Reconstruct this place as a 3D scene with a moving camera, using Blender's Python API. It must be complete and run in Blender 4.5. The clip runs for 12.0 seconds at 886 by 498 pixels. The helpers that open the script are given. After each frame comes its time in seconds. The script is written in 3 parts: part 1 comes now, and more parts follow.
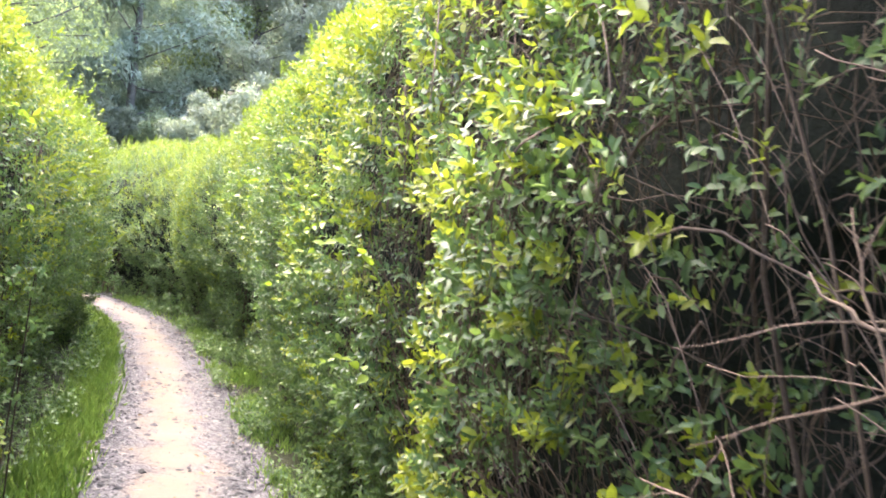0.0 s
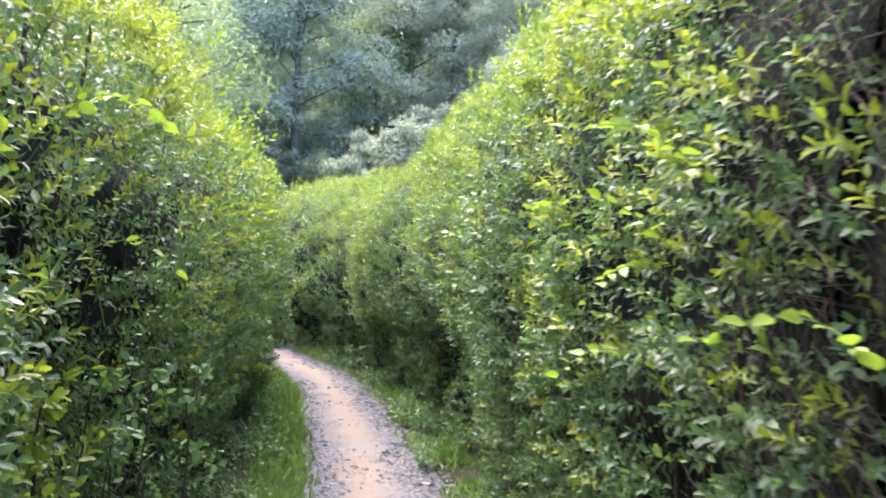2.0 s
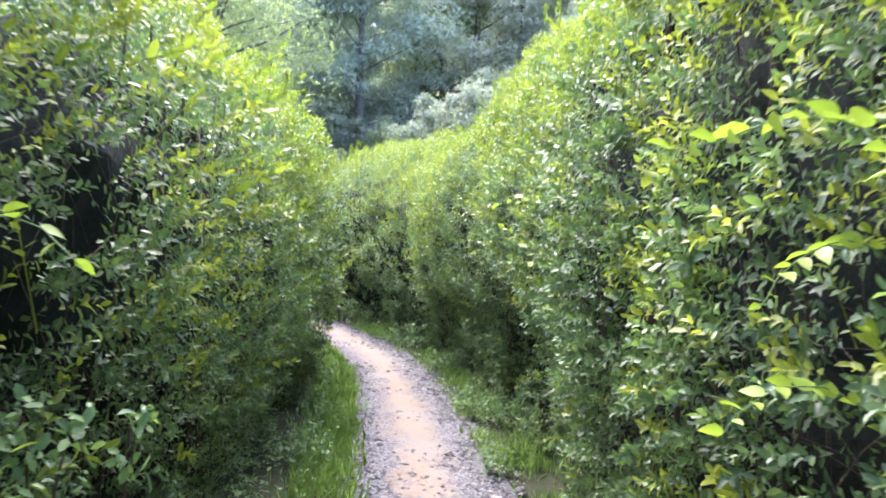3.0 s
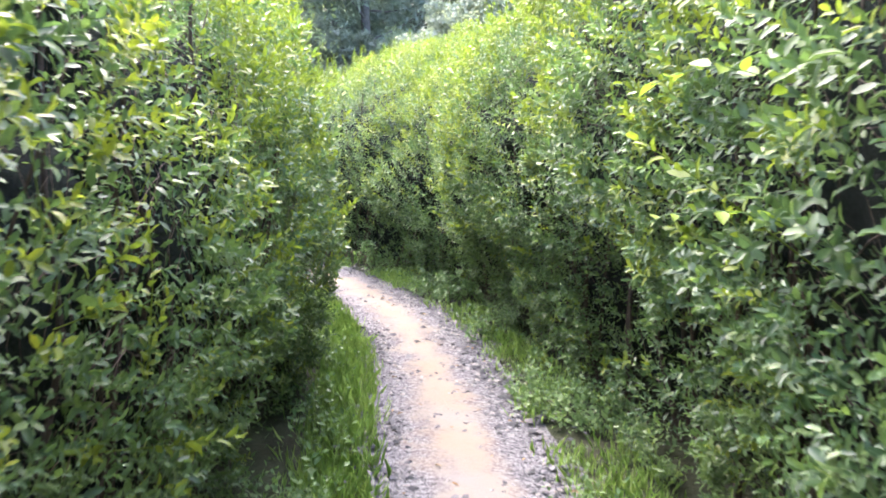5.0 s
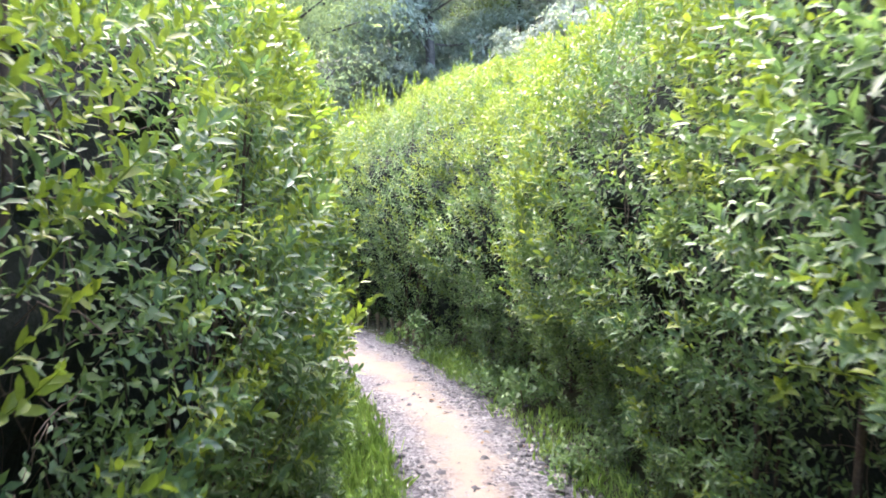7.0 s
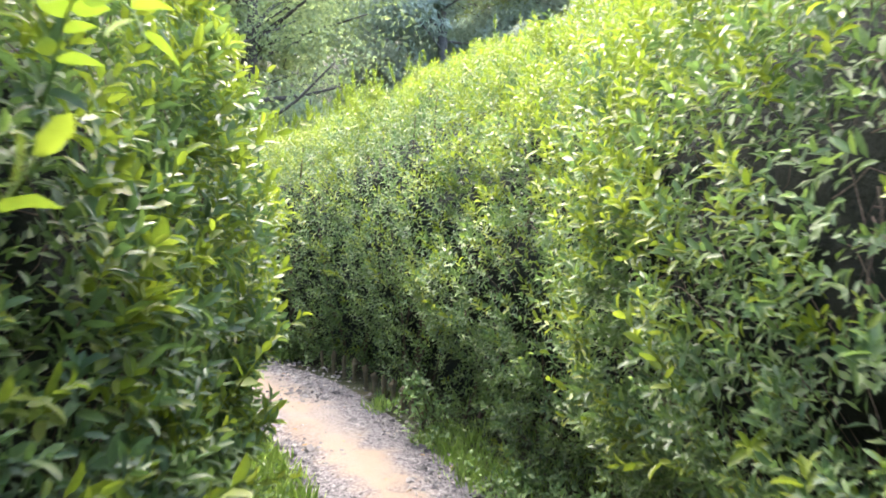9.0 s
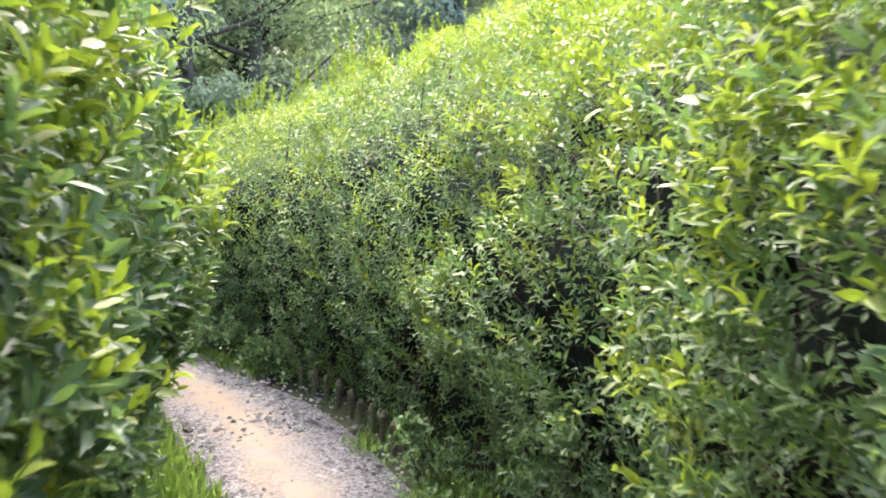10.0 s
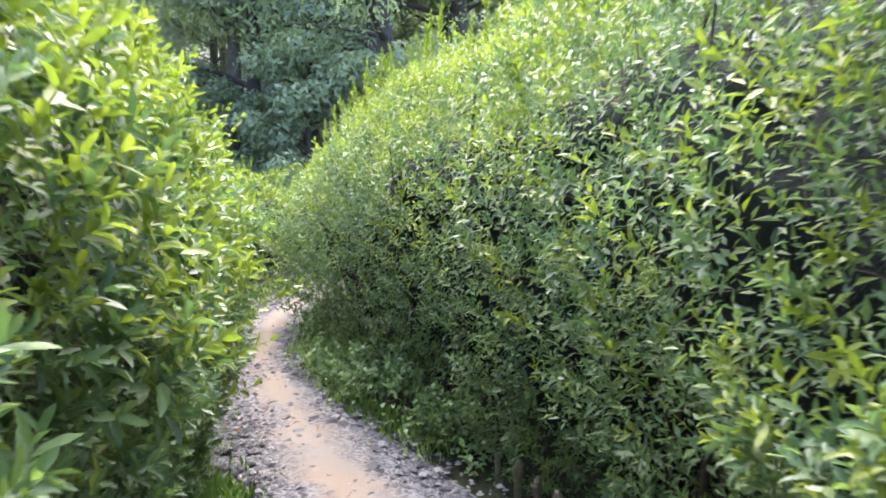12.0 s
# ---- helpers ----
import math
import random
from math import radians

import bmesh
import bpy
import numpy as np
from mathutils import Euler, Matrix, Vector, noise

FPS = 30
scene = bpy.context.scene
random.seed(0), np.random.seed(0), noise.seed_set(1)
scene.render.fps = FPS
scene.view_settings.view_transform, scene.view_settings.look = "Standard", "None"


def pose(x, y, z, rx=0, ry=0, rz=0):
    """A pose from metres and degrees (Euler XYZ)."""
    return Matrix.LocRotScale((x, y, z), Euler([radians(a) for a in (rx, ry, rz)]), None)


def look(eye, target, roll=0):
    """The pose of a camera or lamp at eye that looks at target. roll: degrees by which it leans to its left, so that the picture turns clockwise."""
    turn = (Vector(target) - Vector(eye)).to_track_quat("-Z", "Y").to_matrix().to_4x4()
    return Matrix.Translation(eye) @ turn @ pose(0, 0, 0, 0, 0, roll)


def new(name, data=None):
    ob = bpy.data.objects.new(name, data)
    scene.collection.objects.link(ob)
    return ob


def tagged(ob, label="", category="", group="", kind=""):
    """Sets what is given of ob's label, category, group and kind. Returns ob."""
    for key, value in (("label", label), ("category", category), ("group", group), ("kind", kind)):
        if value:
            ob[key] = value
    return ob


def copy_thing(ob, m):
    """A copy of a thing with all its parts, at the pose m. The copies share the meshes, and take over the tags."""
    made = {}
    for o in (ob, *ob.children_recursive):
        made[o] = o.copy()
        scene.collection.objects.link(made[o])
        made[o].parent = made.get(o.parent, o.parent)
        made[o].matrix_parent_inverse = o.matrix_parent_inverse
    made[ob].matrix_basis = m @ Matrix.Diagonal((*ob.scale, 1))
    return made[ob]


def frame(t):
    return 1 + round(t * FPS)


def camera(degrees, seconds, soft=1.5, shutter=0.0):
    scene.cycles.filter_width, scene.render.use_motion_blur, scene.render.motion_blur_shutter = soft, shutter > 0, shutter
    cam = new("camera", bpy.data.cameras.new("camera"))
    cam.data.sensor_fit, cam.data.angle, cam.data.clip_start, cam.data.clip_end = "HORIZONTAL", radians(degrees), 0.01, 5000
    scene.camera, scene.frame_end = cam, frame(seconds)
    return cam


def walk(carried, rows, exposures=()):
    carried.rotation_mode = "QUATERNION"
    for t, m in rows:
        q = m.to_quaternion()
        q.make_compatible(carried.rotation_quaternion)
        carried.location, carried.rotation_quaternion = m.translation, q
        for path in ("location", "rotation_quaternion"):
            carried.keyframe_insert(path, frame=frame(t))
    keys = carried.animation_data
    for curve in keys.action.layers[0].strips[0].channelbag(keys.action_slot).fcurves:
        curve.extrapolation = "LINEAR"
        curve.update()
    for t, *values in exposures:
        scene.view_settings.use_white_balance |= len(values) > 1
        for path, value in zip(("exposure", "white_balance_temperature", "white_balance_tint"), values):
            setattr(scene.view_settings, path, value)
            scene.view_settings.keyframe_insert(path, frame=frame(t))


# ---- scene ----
cam = camera(56.5, 12.0, 1.75, 0.35)
METRES, EYE, TILT, LEAN, TURN = 11.0, 1.5, -1.0, -7.6, 0.0
ROWS = [
    (0.0, 0.0, 0.0, 0.0, 0.0, 0.0, 0.0),
    (0.5, -0.0095, 0.0201, 0.0058, -0.1, 0.64, -0.86),
    (1.0, -0.0236, 0.0495, 0.0084, -2.85, 1.67, -1.07),
    (1.5, -0.0361, 0.0861, 0.0095, 3.56, 1.56, 2.13),
    (2.0, -0.0553, 0.1239, 0.0102, 10.85, 2.16, 3.24),
    (2.5, -0.0671, 0.1615, 0.0117, 12.15, 2.1, 2.64),
    (3.0, -0.0719, 0.2007, 0.0137, 15.58, 0.23, 3.53),
    (5.0, -0.1284, 0.3647, 0.0209, 16.91, -5.37, 7.09),
    (5.5, -0.1361, 0.406, 0.0255, 20.43, -3.12, 7.81),
    (6.0, -0.1483, 0.4452, 0.0279, 20.67, -2.83, 7.23),
    (6.5, -0.1574, 0.4856, 0.0324, 21.32, -2.84, 7.59),
    (7.0, -0.1751, 0.5183, 0.034, 21.61, -2.31, 7.26),
    (9.0, -0.2351, 0.6736, 0.0449, 22.38, -1.93, 6.51),
    (9.5, -0.2535, 0.7159, 0.0433, 22.46, -1.8, 4.96),
    (10.0, -0.2718, 0.7599, 0.0428, 22.95, -1.91, 4.32),
    (10.5, -0.292, 0.8021, 0.0463, 25.81, -1.69, 4.7),
    (11.0, -0.3143, 0.8435, 0.0491, 27.18, -1.99, 4.75),
    (11.5, -0.3336, 0.8846, 0.0543, 35.77, -1.48, 5.69),
    (12.0, -0.3626, 0.92, 0.0536, 38.02, -2.64, 5.9),
]
walk(cam, [(t, pose(0, 0, EYE, TILT, LEAN, TURN) @ pose(METRES * x, METRES * y, METRES * z, 90 + pitch, roll, yaw)) for t, x, y, z, yaw, pitch, roll in ROWS],
     exposures=((0.0, 3.62, 6800, 16), (1.0, 3.35, 6700, 17), (2.0, 3.18, 6150, 18), (3.0, 3.4, 6000, 18), (5.0, 3.58, 6200, 17), (7.2, 3.6, 6250, 17), (9.5, 3.46, 6750, 11), (11.0, 3.42, 6450, 12), (12.0, 3.33, 6250, 13)))

# ---- world and sun ----
SUN_AZ, SUN_EL = 41.0, 57.0   # degrees: turned to the walker's left of straight ahead, and up
world = bpy.data.worlds.new("world")
scene.world = world
world.use_nodes = True
wt = world.node_tree
sky = wt.nodes.new("ShaderNodeTexSky")
sky.sky_type = "NISHITA"
sky.sun_disc = False
sky.sun_elevation = radians(SUN_EL)
sky.sun_rotation = radians(-SUN_AZ)
sky.air_density, sky.dust_density, sky.ozone_density = 1.0, 4.0, 1.0
wt.links.new(sky.outputs[0], wt.nodes["Background"].inputs[0])
wt.nodes["Background"].inputs[1].default_value = 0.15
sun = new("sun", bpy.data.lights.new("sun", "SUN"))
sun.data.energy = 1.05
sun.data.angle = radians(55)
sun.data.color = (1.0, 0.96, 0.89)
az, el = radians(SUN_AZ), radians(SUN_EL)
sun_dir = Vector((-math.sin(az) * math.cos(el), math.cos(az) * math.cos(el), math.sin(el)))
sun.matrix_world = look(sun_dir * 60, (0, 0, 0))


# ---- materials ----
def material(name):
    m = bpy.data.materials.new(name)
    m.use_nodes = True
    t = m.node_tree
    return m, t, t.nodes["Principled BSDF"], t.nodes["Material Output"]


def ramp(t, source, stops):
    r = t.nodes.new("ShaderNodeValToRGB")
    while len(r.color_ramp.elements) < len(stops):
        r.color_ramp.elements.new(0.5)
    for e, (p, c) in zip(r.color_ramp.elements, stops):
        e.position, e.color = p, (*c, 1)
    t.links.new(source, r.inputs[0])
    return r.outputs[0]


def noise_tex(t, scale, detail=4, rough=0.6, coord="Object"):
    c = t.nodes.new("ShaderNodeTexCoord")
    n = t.nodes.new("ShaderNodeTexNoise")
    n.inputs["Scale"].default_value = scale
    n.inputs["Detail"].default_value = detail
    n.inputs["Roughness"].default_value = rough
    t.links.new(c.outputs[coord], n.inputs["Vector"])
    return n.outputs[0]


def mixed(t, fac, a, b, mode="MIX"):
    m = t.nodes.new("ShaderNodeMix")
    m.data_type, m.blend_type = "RGBA", mode
    for sock, v in ((m.inputs[0], fac), (m.inputs[6], a), (m.inputs[7], b)):
        if isinstance(v, bpy.types.NodeSocket):
            t.links.new(v, sock)
        elif isinstance(v, tuple):
            sock.default_value = (*v, 1)
        else:
            sock.default_value = v
    return m.outputs[2]


def leaf_material(name, dark, mid, light, through_leaf=0.35, rough=0.4, gloss=0.25, patch=0.5):
    """Leaf green that varies from leaf to leaf and in patches, and lets light through."""
    m, t, p, out = material(name)
    src = t.nodes.new("ShaderNodeNewGeometry").outputs["Random Per Island"]
    c1 = ramp(t, src, [(0.0, dark), (0.55, mid), (1.0, light)])
    c2 = ramp(t, noise_tex(t, 1.3, 3), [(0.35, dark), (0.65, light)])
    col = mixed(t, patch * 0.6, c1, c2)
    mottle = ramp(t, noise_tex(t, 75, 3, 0.6), [(0.3, (0.8, 0.8, 0.8)), (0.7, (1.14, 1.14, 1.14))])
    col = mixed(t, 1.0, col, mottle, "MULTIPLY")
    t.links.new(col, p.inputs["Base Color"])
    p.inputs["Roughness"].default_value = rough
    p.inputs["Specular IOR Level"].default_value = gloss
    tr = t.nodes.new("ShaderNodeBsdfTranslucent")
    warm = mixed(t, 1.0, col, (1.1, 1.17, 0.74), "MULTIPLY")
    t.links.new(warm, tr.inputs["Color"])
    mx = t.nodes.new("ShaderNodeMixShader")
    mx.inputs[0].default_value = through_leaf
    t.links.new(p.outputs[0], mx.inputs[1])
    t.links.new(tr.outputs[0], mx.inputs[2])
    t.links.new(mx.outputs[0], out.inputs[0])
    return m


def surface(name, scale, stops, rough=0.9, fine=40.0, bump=0.4, dist=0.02, coord="Object"):
    """A rough surface with colour at two scales and fine relief."""
    m, t, p, out = material(name)
    a = ramp(t, noise_tex(t, scale, 6, 0.65, coord), stops)
    f = noise_tex(t, fine, 5, 0.7, coord)
    g = ramp(t, f, [(0.3, (0.55, 0.55, 0.55)), (0.7, (1.15, 1.15, 1.15))])
    t.links.new(mixed(t, 1.0, a, g, "MULTIPLY"), p.inputs["Base Color"])
    p.inputs["Roughness"].default_value = rough
    p.inputs["Specular IOR Level"].default_value = 0.2
    b = t.nodes.new("ShaderNodeBump")
    b.inputs["Strength"].default_value, b.inputs["Distance"].default_value = bump, dist
    t.links.new(f, b.inputs["Height"])
    t.links.new(b.outputs[0], p.inputs["Normal"])
    return m


LEAF = leaf_material("hedge_leaf", (0.046, 0.088, 0.046), (0.096, 0.162, 0.064), (0.172, 0.246, 0.074), 0.42, 0.38, 0.33)
YOUNG = leaf_material("young_leaf", (0.115, 0.165, 0.024), (0.168, 0.22, 0.03), (0.23, 0.277, 0.043), 0.47, 0.42, 0.3)
GOLD = leaf_material("golden_leaf", (0.145, 0.186, 0.024), (0.225, 0.268, 0.034), (0.31, 0.345, 0.05), 0.5, 0.38, 0.38)
WEED = leaf_material("weed_leaf", (0.06, 0.115, 0.045), (0.115, 0.19, 0.07), (0.19, 0.275, 0.1), 0.35, 0.5)
GRASS = leaf_material("grass_blade", (0.13, 0.23, 0.06), (0.23, 0.36, 0.09), (0.36, 0.47, 0.16), 0.45, 0.5)
# Undergrowth green is lightened to carry some distance haze in its colour.
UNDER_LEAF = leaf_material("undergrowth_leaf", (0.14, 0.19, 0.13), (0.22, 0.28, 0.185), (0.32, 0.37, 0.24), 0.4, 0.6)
DRY = leaf_material("dry_leaf", (0.09, 0.05, 0.025), (0.17, 0.10, 0.05), (0.28, 0.2, 0.11), 0.2, 0.7)
# Tree green is lightened too, in place of haze in the air.
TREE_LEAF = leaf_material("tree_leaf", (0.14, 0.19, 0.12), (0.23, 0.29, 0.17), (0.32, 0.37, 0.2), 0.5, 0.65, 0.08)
# Distance haze is painted into the next two as pale grey-green.
PINE_HAZE_LEAF = leaf_material("haze_tinted_needles", (0.23, 0.295, 0.265), (0.29, 0.355, 0.315), (0.37, 0.43, 0.375), 0.33, 0.75, 0.05)
HAZY_LEAF = leaf_material("haze_paled_needles", (0.27, 0.305, 0.265), (0.34, 0.375, 0.32), (0.43, 0.45, 0.37), 0.3, 0.75, 0.05)
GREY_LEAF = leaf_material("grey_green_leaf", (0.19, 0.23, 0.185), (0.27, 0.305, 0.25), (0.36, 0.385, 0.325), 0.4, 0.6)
VINE = leaf_material("vine_leaf", (0.13, 0.21, 0.025), (0.19, 0.275, 0.035), (0.25, 0.32, 0.06), 0.45, 0.45, 0.3)
TWIG = surface("twig_bark", 12.0, [(0.3, (0.04, 0.028, 0.02)), (0.7, (0.11, 0.08, 0.058))], 0.85, 90, 0.5, 0.004)
DEAD = surface("dead_twig", 9.0, [(0.3, (0.07, 0.05, 0.04)), (0.7, (0.2, 0.15, 0.115))], 0.9, 80, 0.4, 0.003)
# Both near-black colours stand for the deep shade inside the hedge.
CORE_DRY = surface("inner_dry_shade", 14.0, [(0.3, (0.008, 0.007, 0.007)), (0.7, (0.022, 0.018, 0.016))], 1.0, 70, 1.0, 0.03)
CORE = surface("inner_shade", 9.0, [(0.3, (0.012, 0.015, 0.013)), (0.7, (0.026, 0.032, 0.025))], 1.0, 60, 0.8, 0.03)
BARK = surface("tree_bark", 3.0, [(0.3, (0.04, 0.037, 0.034)), (0.7, (0.1, 0.09, 0.08))], 0.95, 25, 0.8, 0.03)
PINE_BARK = surface("pine_bark", 3.0, [(0.3, (0.1, 0.1, 0.098)), (0.7, (0.2, 0.19, 0.18))], 0.95, 25, 0.8, 0.03)
FLOOR = surface("forest_floor", 1.2, [(0.3, (0.03, 0.027, 0.017)), (0.55, (0.04, 0.048, 0.022)), (0.75, (0.075, 0.062, 0.036))], 1.0, 22, 0.8, 0.03)
STAKE = surface("stake_wood", 6.0, [(0.3, (0.08, 0.07, 0.045)), (0.7, (0.2, 0.17, 0.1))], 0.9, 70, 0.7, 0.006)


def path_material():
    m, t, p, out = material("sandy_gravel")
    sand = ramp(t, noise_tex(t, 2.2, 5), [(0.3, (0.192, 0.143, 0.106)), (0.52, (0.18, 0.15, 0.126)), (0.7, (0.168, 0.154, 0.147))])
    grit = ramp(t, noise_tex(t, 55, 4, 0.75), [(0.4, (0.028, 0.027, 0.03)), (0.52, (0.125, 0.12, 0.128)), (0.66, (0.205, 0.198, 0.207))])
    a = t.nodes.new("ShaderNodeAttribute")
    a.attribute_name = "across"
    n = noise_tex(t, 3.5, 5, 0.65)
    add = t.nodes.new("ShaderNodeMath")
    add.operation = "MULTIPLY_ADD"
    t.links.new(n, add.inputs[0])
    add.inputs[1].default_value = 1.5
    t.links.new(a.outputs["Fac"], add.inputs[2])
    sub = t.nodes.new("ShaderNodeMapRange")
    sub.inputs["From Min"].default_value, sub.inputs["From Max"].default_value = 0.86, 1.3
    t.links.new(add.outputs[0], sub.inputs["Value"])
    t.links.new(mixed(t, sub.outputs[0], sand, grit), p.inputs["Base Color"])
    p.inputs["Roughness"].default_value = 0.95
    p.inputs["Specular IOR Level"].default_value = 0.15
    b = t.nodes.new("ShaderNodeBump")
    b.inputs["Strength"].default_value, b.inputs["Distance"].default_value = 0.7, 0.012
    t.links.new(noise_tex(t, 45, 5, 0.8), b.inputs["Height"])
    t.links.new(b.outputs[0], p.inputs["Normal"])
    return m


def stone_material():
    m, t, p, out = material("gravel_stone")
    r = t.nodes.new("ShaderNodeNewGeometry").outputs["Random Per Island"]
    c = ramp(t, r, [(0.0, (0.035, 0.034, 0.038)), (0.4, (0.1, 0.096, 0.102)), (0.75, (0.175, 0.167, 0.173)), (1.0, (0.24, 0.213, 0.196))])
    g = ramp(t, noise_tex(t, 120, 3), [(0.3, (0.7, 0.7, 0.7)), (0.7, (1.1, 1.1, 1.1))])
    t.links.new(mixed(t, 1.0, c, g, "MULTIPLY"), p.inputs["Base Color"])
    p.inputs["Roughness"].default_value = 0.85
    return m


PATH = path_material()
STONE = stone_material()

# ---- mesh helpers ----
rng = np.random.default_rng(7)


def unit(v):
    return v / np.maximum(np.linalg.norm(v, axis=-1, keepdims=True), 1e-9)


def tri_mesh(name, verts, tris, mat, smooth=True):
    me = bpy.data.meshes.new(name)
    verts = np.asarray(verts, np.float32).reshape(-1, 3)
    tris = np.asarray(tris, np.int32).reshape(-1, 3)
    me.vertices.add(len(verts))
    me.vertices.foreach_set("co", verts.ravel())
    me.loops.add(len(tris) * 3)
    me.loops.foreach_set("vertex_index", tris.ravel())
    me.polygons.add(len(tris))
    me.polygons.foreach_set("loop_start", np.arange(0, len(tris) * 3, 3, dtype=np.int32))
    me.polygons.foreach_set("use_smooth", np.full(len(tris), smooth))
    me.update(calc_edges=True)
    me.materials.append(mat)
    return me


def part_of(name, me, parent, label="", kind=""):
    ob = new(name, me)
    ob.parent = parent
    if label or kind:
        tagged(ob, label=label, kind=kind)
    return ob


# a leaf of unit length along x: outline points, fold and droop; a fine one and a plain one
FINE_V = np.array([(0, 0, 0), (0.28, 0.19, 0.06), (0.72, 0.18, 0.04), (1, 0, -0.1), (0.72, -0.18, 0.04), (0.28, -0.19, 0.06), (0.52, 0, -0.01)])
FINE_T = np.array([(0, 6, 1), (1, 6, 2), (2, 6, 3), (3, 6, 4), (4, 6, 5), (5, 6, 0)])
PLAIN_V = np.array([(0, 0, 0), (0.45, 0.22, 0.05), (1, 0, -0.08), (0.45, -0.22, 0.05)])
PLAIN_T = np.array([(0, 2, 1), (0, 3, 2)])


def leaves(base, along, face, size, width=1.0, fine=True):
    """Vertices and triangles of leaves at base, pointing along, upper side towards face."""
    V, T = (FINE_V, FINE_T) if fine else (PLAIN_V, PLAIN_T)
    n = len(base)
    x = unit(along)
    y = unit(np.cross(face, x))
    z = np.cross(x, y)
    size = np.broadcast_to(np.asarray(size, float), (n,))
    w = np.broadcast_to(np.asarray(width, float), (n,))
    curl = rng.uniform(0.2, 2.2, n)
    pts = (base[:, None] + size[:, None, None] * (V[None, :, 0, None] * x[:, None] + (V[None, :, 1] * w[:, None])[..., None] * y[:, None]
           + (V[None, :, 2] * curl[:, None])[..., None] * z[:, None]))
    tris = T[None] + (np.arange(n) * len(V))[:, None, None]
    return pts.reshape(-1, 3), tris.reshape(-1, 3)


def tuft(base, axis, length, count, size, width=1.0, fine=True, low=75, high=22):
    """Shoots: leaves set in a spiral along each axis, opening wide below and closing at the tip."""
    n = len(base)
    axis = unit(axis)
    ref = np.where(np.abs(axis[:, 2:3]) < 0.9, np.array([[0, 0, 1.0]]), np.array([[1.0, 0, 0]]))
    u = unit(np.cross(ref, axis))
    v = np.cross(axis, u)
    j = np.arange(count)[None]
    f = (j + 0.5) / count
    phi = j * 2.4 + rng.uniform(0, 6.28, (n, 1)) + rng.normal(0, 0.25, (n, count))
    e = np.radians(low + (high - low) * f + rng.normal(0, 9, (n, count)))
    rad = np.cos(phi)[..., None] * u[:, None] + np.sin(phi)[..., None] * v[:, None]
    d = np.cos(e)[..., None] * axis[:, None] + np.sin(e)[..., None] * rad
    face = axis[:, None] * 0.9 + np.array([0, 0, 0.5]) - 0.3 * rad + rng.normal(0, 0.25, (n, count, 3))
    length = np.broadcast_to(np.asarray(length, float), (n,))
    at = base[:, None] + axis[:, None] * (length[:, None] * (0.1 + 0.9 * f))[..., None]
    size = np.broadcast_to(np.asarray(size, float), (n,))
    s = size[:, None] * (1.0 - 0.35 * np.abs(f - 0.45) / 0.55) * rng.uniform(0.75, 1.2, (n, count))
    return leaves(at.reshape(-1, 3), d.reshape(-1, 3), face.reshape(-1, 3), s.ravel(), width, fine)


def merge(chunks):
    vs, ts, k = [], [], 0
    for v, t in chunks:
        vs.append(v)
        ts.append(t + k)
        k += len(v)
    return np.concatenate(vs), np.concatenate(ts)


def tube(points, radii, sides=6):
    """A tapered round stem through the points."""
    pts = np.asarray(points, float)
    d = unit(np.gradient(pts, axis=0))
    ref = np.array([0.31, 0.87, 0.38])
    u = unit(np.cross(d, ref))
    v = np.cross(d, u)
    a = np.arange(sides) * 2 * math.pi / sides
    ring = pts[:, None] + np.asarray(radii, float)[:, None, None] * (np.cos(a)[None, :, None] * u[:, None] + np.sin(a)[None, :, None] * v[:, None])
    n = len(pts)
    tr = []
    for i in range(n - 1):
        for k in range(sides):
            p, q = i * sides + k, i * sides + (k + 1) % sides
            tr += [(p, q, q + sides), (p, q + sides, p + sides)]
    tip = n * sides
    for k in range(sides):
        tr.append(((n - 1) * sides + k, (n - 1) * sides + (k + 1) % sides, tip))
    return np.vstack([ring.reshape(-1, 3), pts[-1:] + d[-1:] * radii[-1]]), np.array(tr)


def resample(rows, step):
    """Columns of a plan line, evenly spaced along its length and smoothed."""
    r = np.array(rows, float)
    s = np.r_[0, np.cumsum(np.hypot(*np.diff(r[:, :2], axis=0).T))]
    q = np.arange(0, s[-1], step)
    out = np.column_stack([np.interp(q, s, c) for c in r.T])
    k = max(1, int(0.5 / step))
    pad = np.vstack([np.repeat(out[:1], k, 0), out, np.repeat(out[-1:], k, 0)])
    ker = np.hanning(2 * k + 3)[1:-1]
    ker /= ker.sum()
    sm = np.column_stack([np.convolve(c, ker, "valid") for c in pad.T])
    sm[:k], sm[-k:] = out[:k], out[-k:]
    return sm


# ---- ground ----
def hill(x, y):
    """Height of the land: level round the path, rising into a wooded slope ahead."""
    d = np.maximum(0, y - 22 - 0.15 * x)
    return np.where(d > 0, 0.30 * d * d / (d + 14), 0.0)


def build_ground():
    xs = np.unique(np.r_[np.linspace(-2500, -100, 9), np.linspace(-100, 100, 61), np.linspace(100, 2500, 9)])
    ys = np.unique(np.r_[np.linspace(-2500, -40, 9), np.linspace(-40, 140, 61), np.linspace(140, 2500, 9)])
    X, Y = np.meshgrid(xs, ys)
    Z = np.minimum(hill(X, Y), 30)
    v = np.column_stack([X.ravel(), Y.ravel(), Z.ravel()])
    w = len(xs)
    i = (np.arange(len(ys) - 1)[:, None] * w + np.arange(w - 1)[None]).ravel()
    t = np.vstack([np.column_stack([i, i + 1, i + w + 1]), np.column_stack([i, i + w + 1, i + w])])
    ob = new("ground", tri_mesh("ground", v, t, FLOOR))
    tagged(ob, "dark woodland soil with leaf litter round the path", "ground", kind="structure")


build_ground()

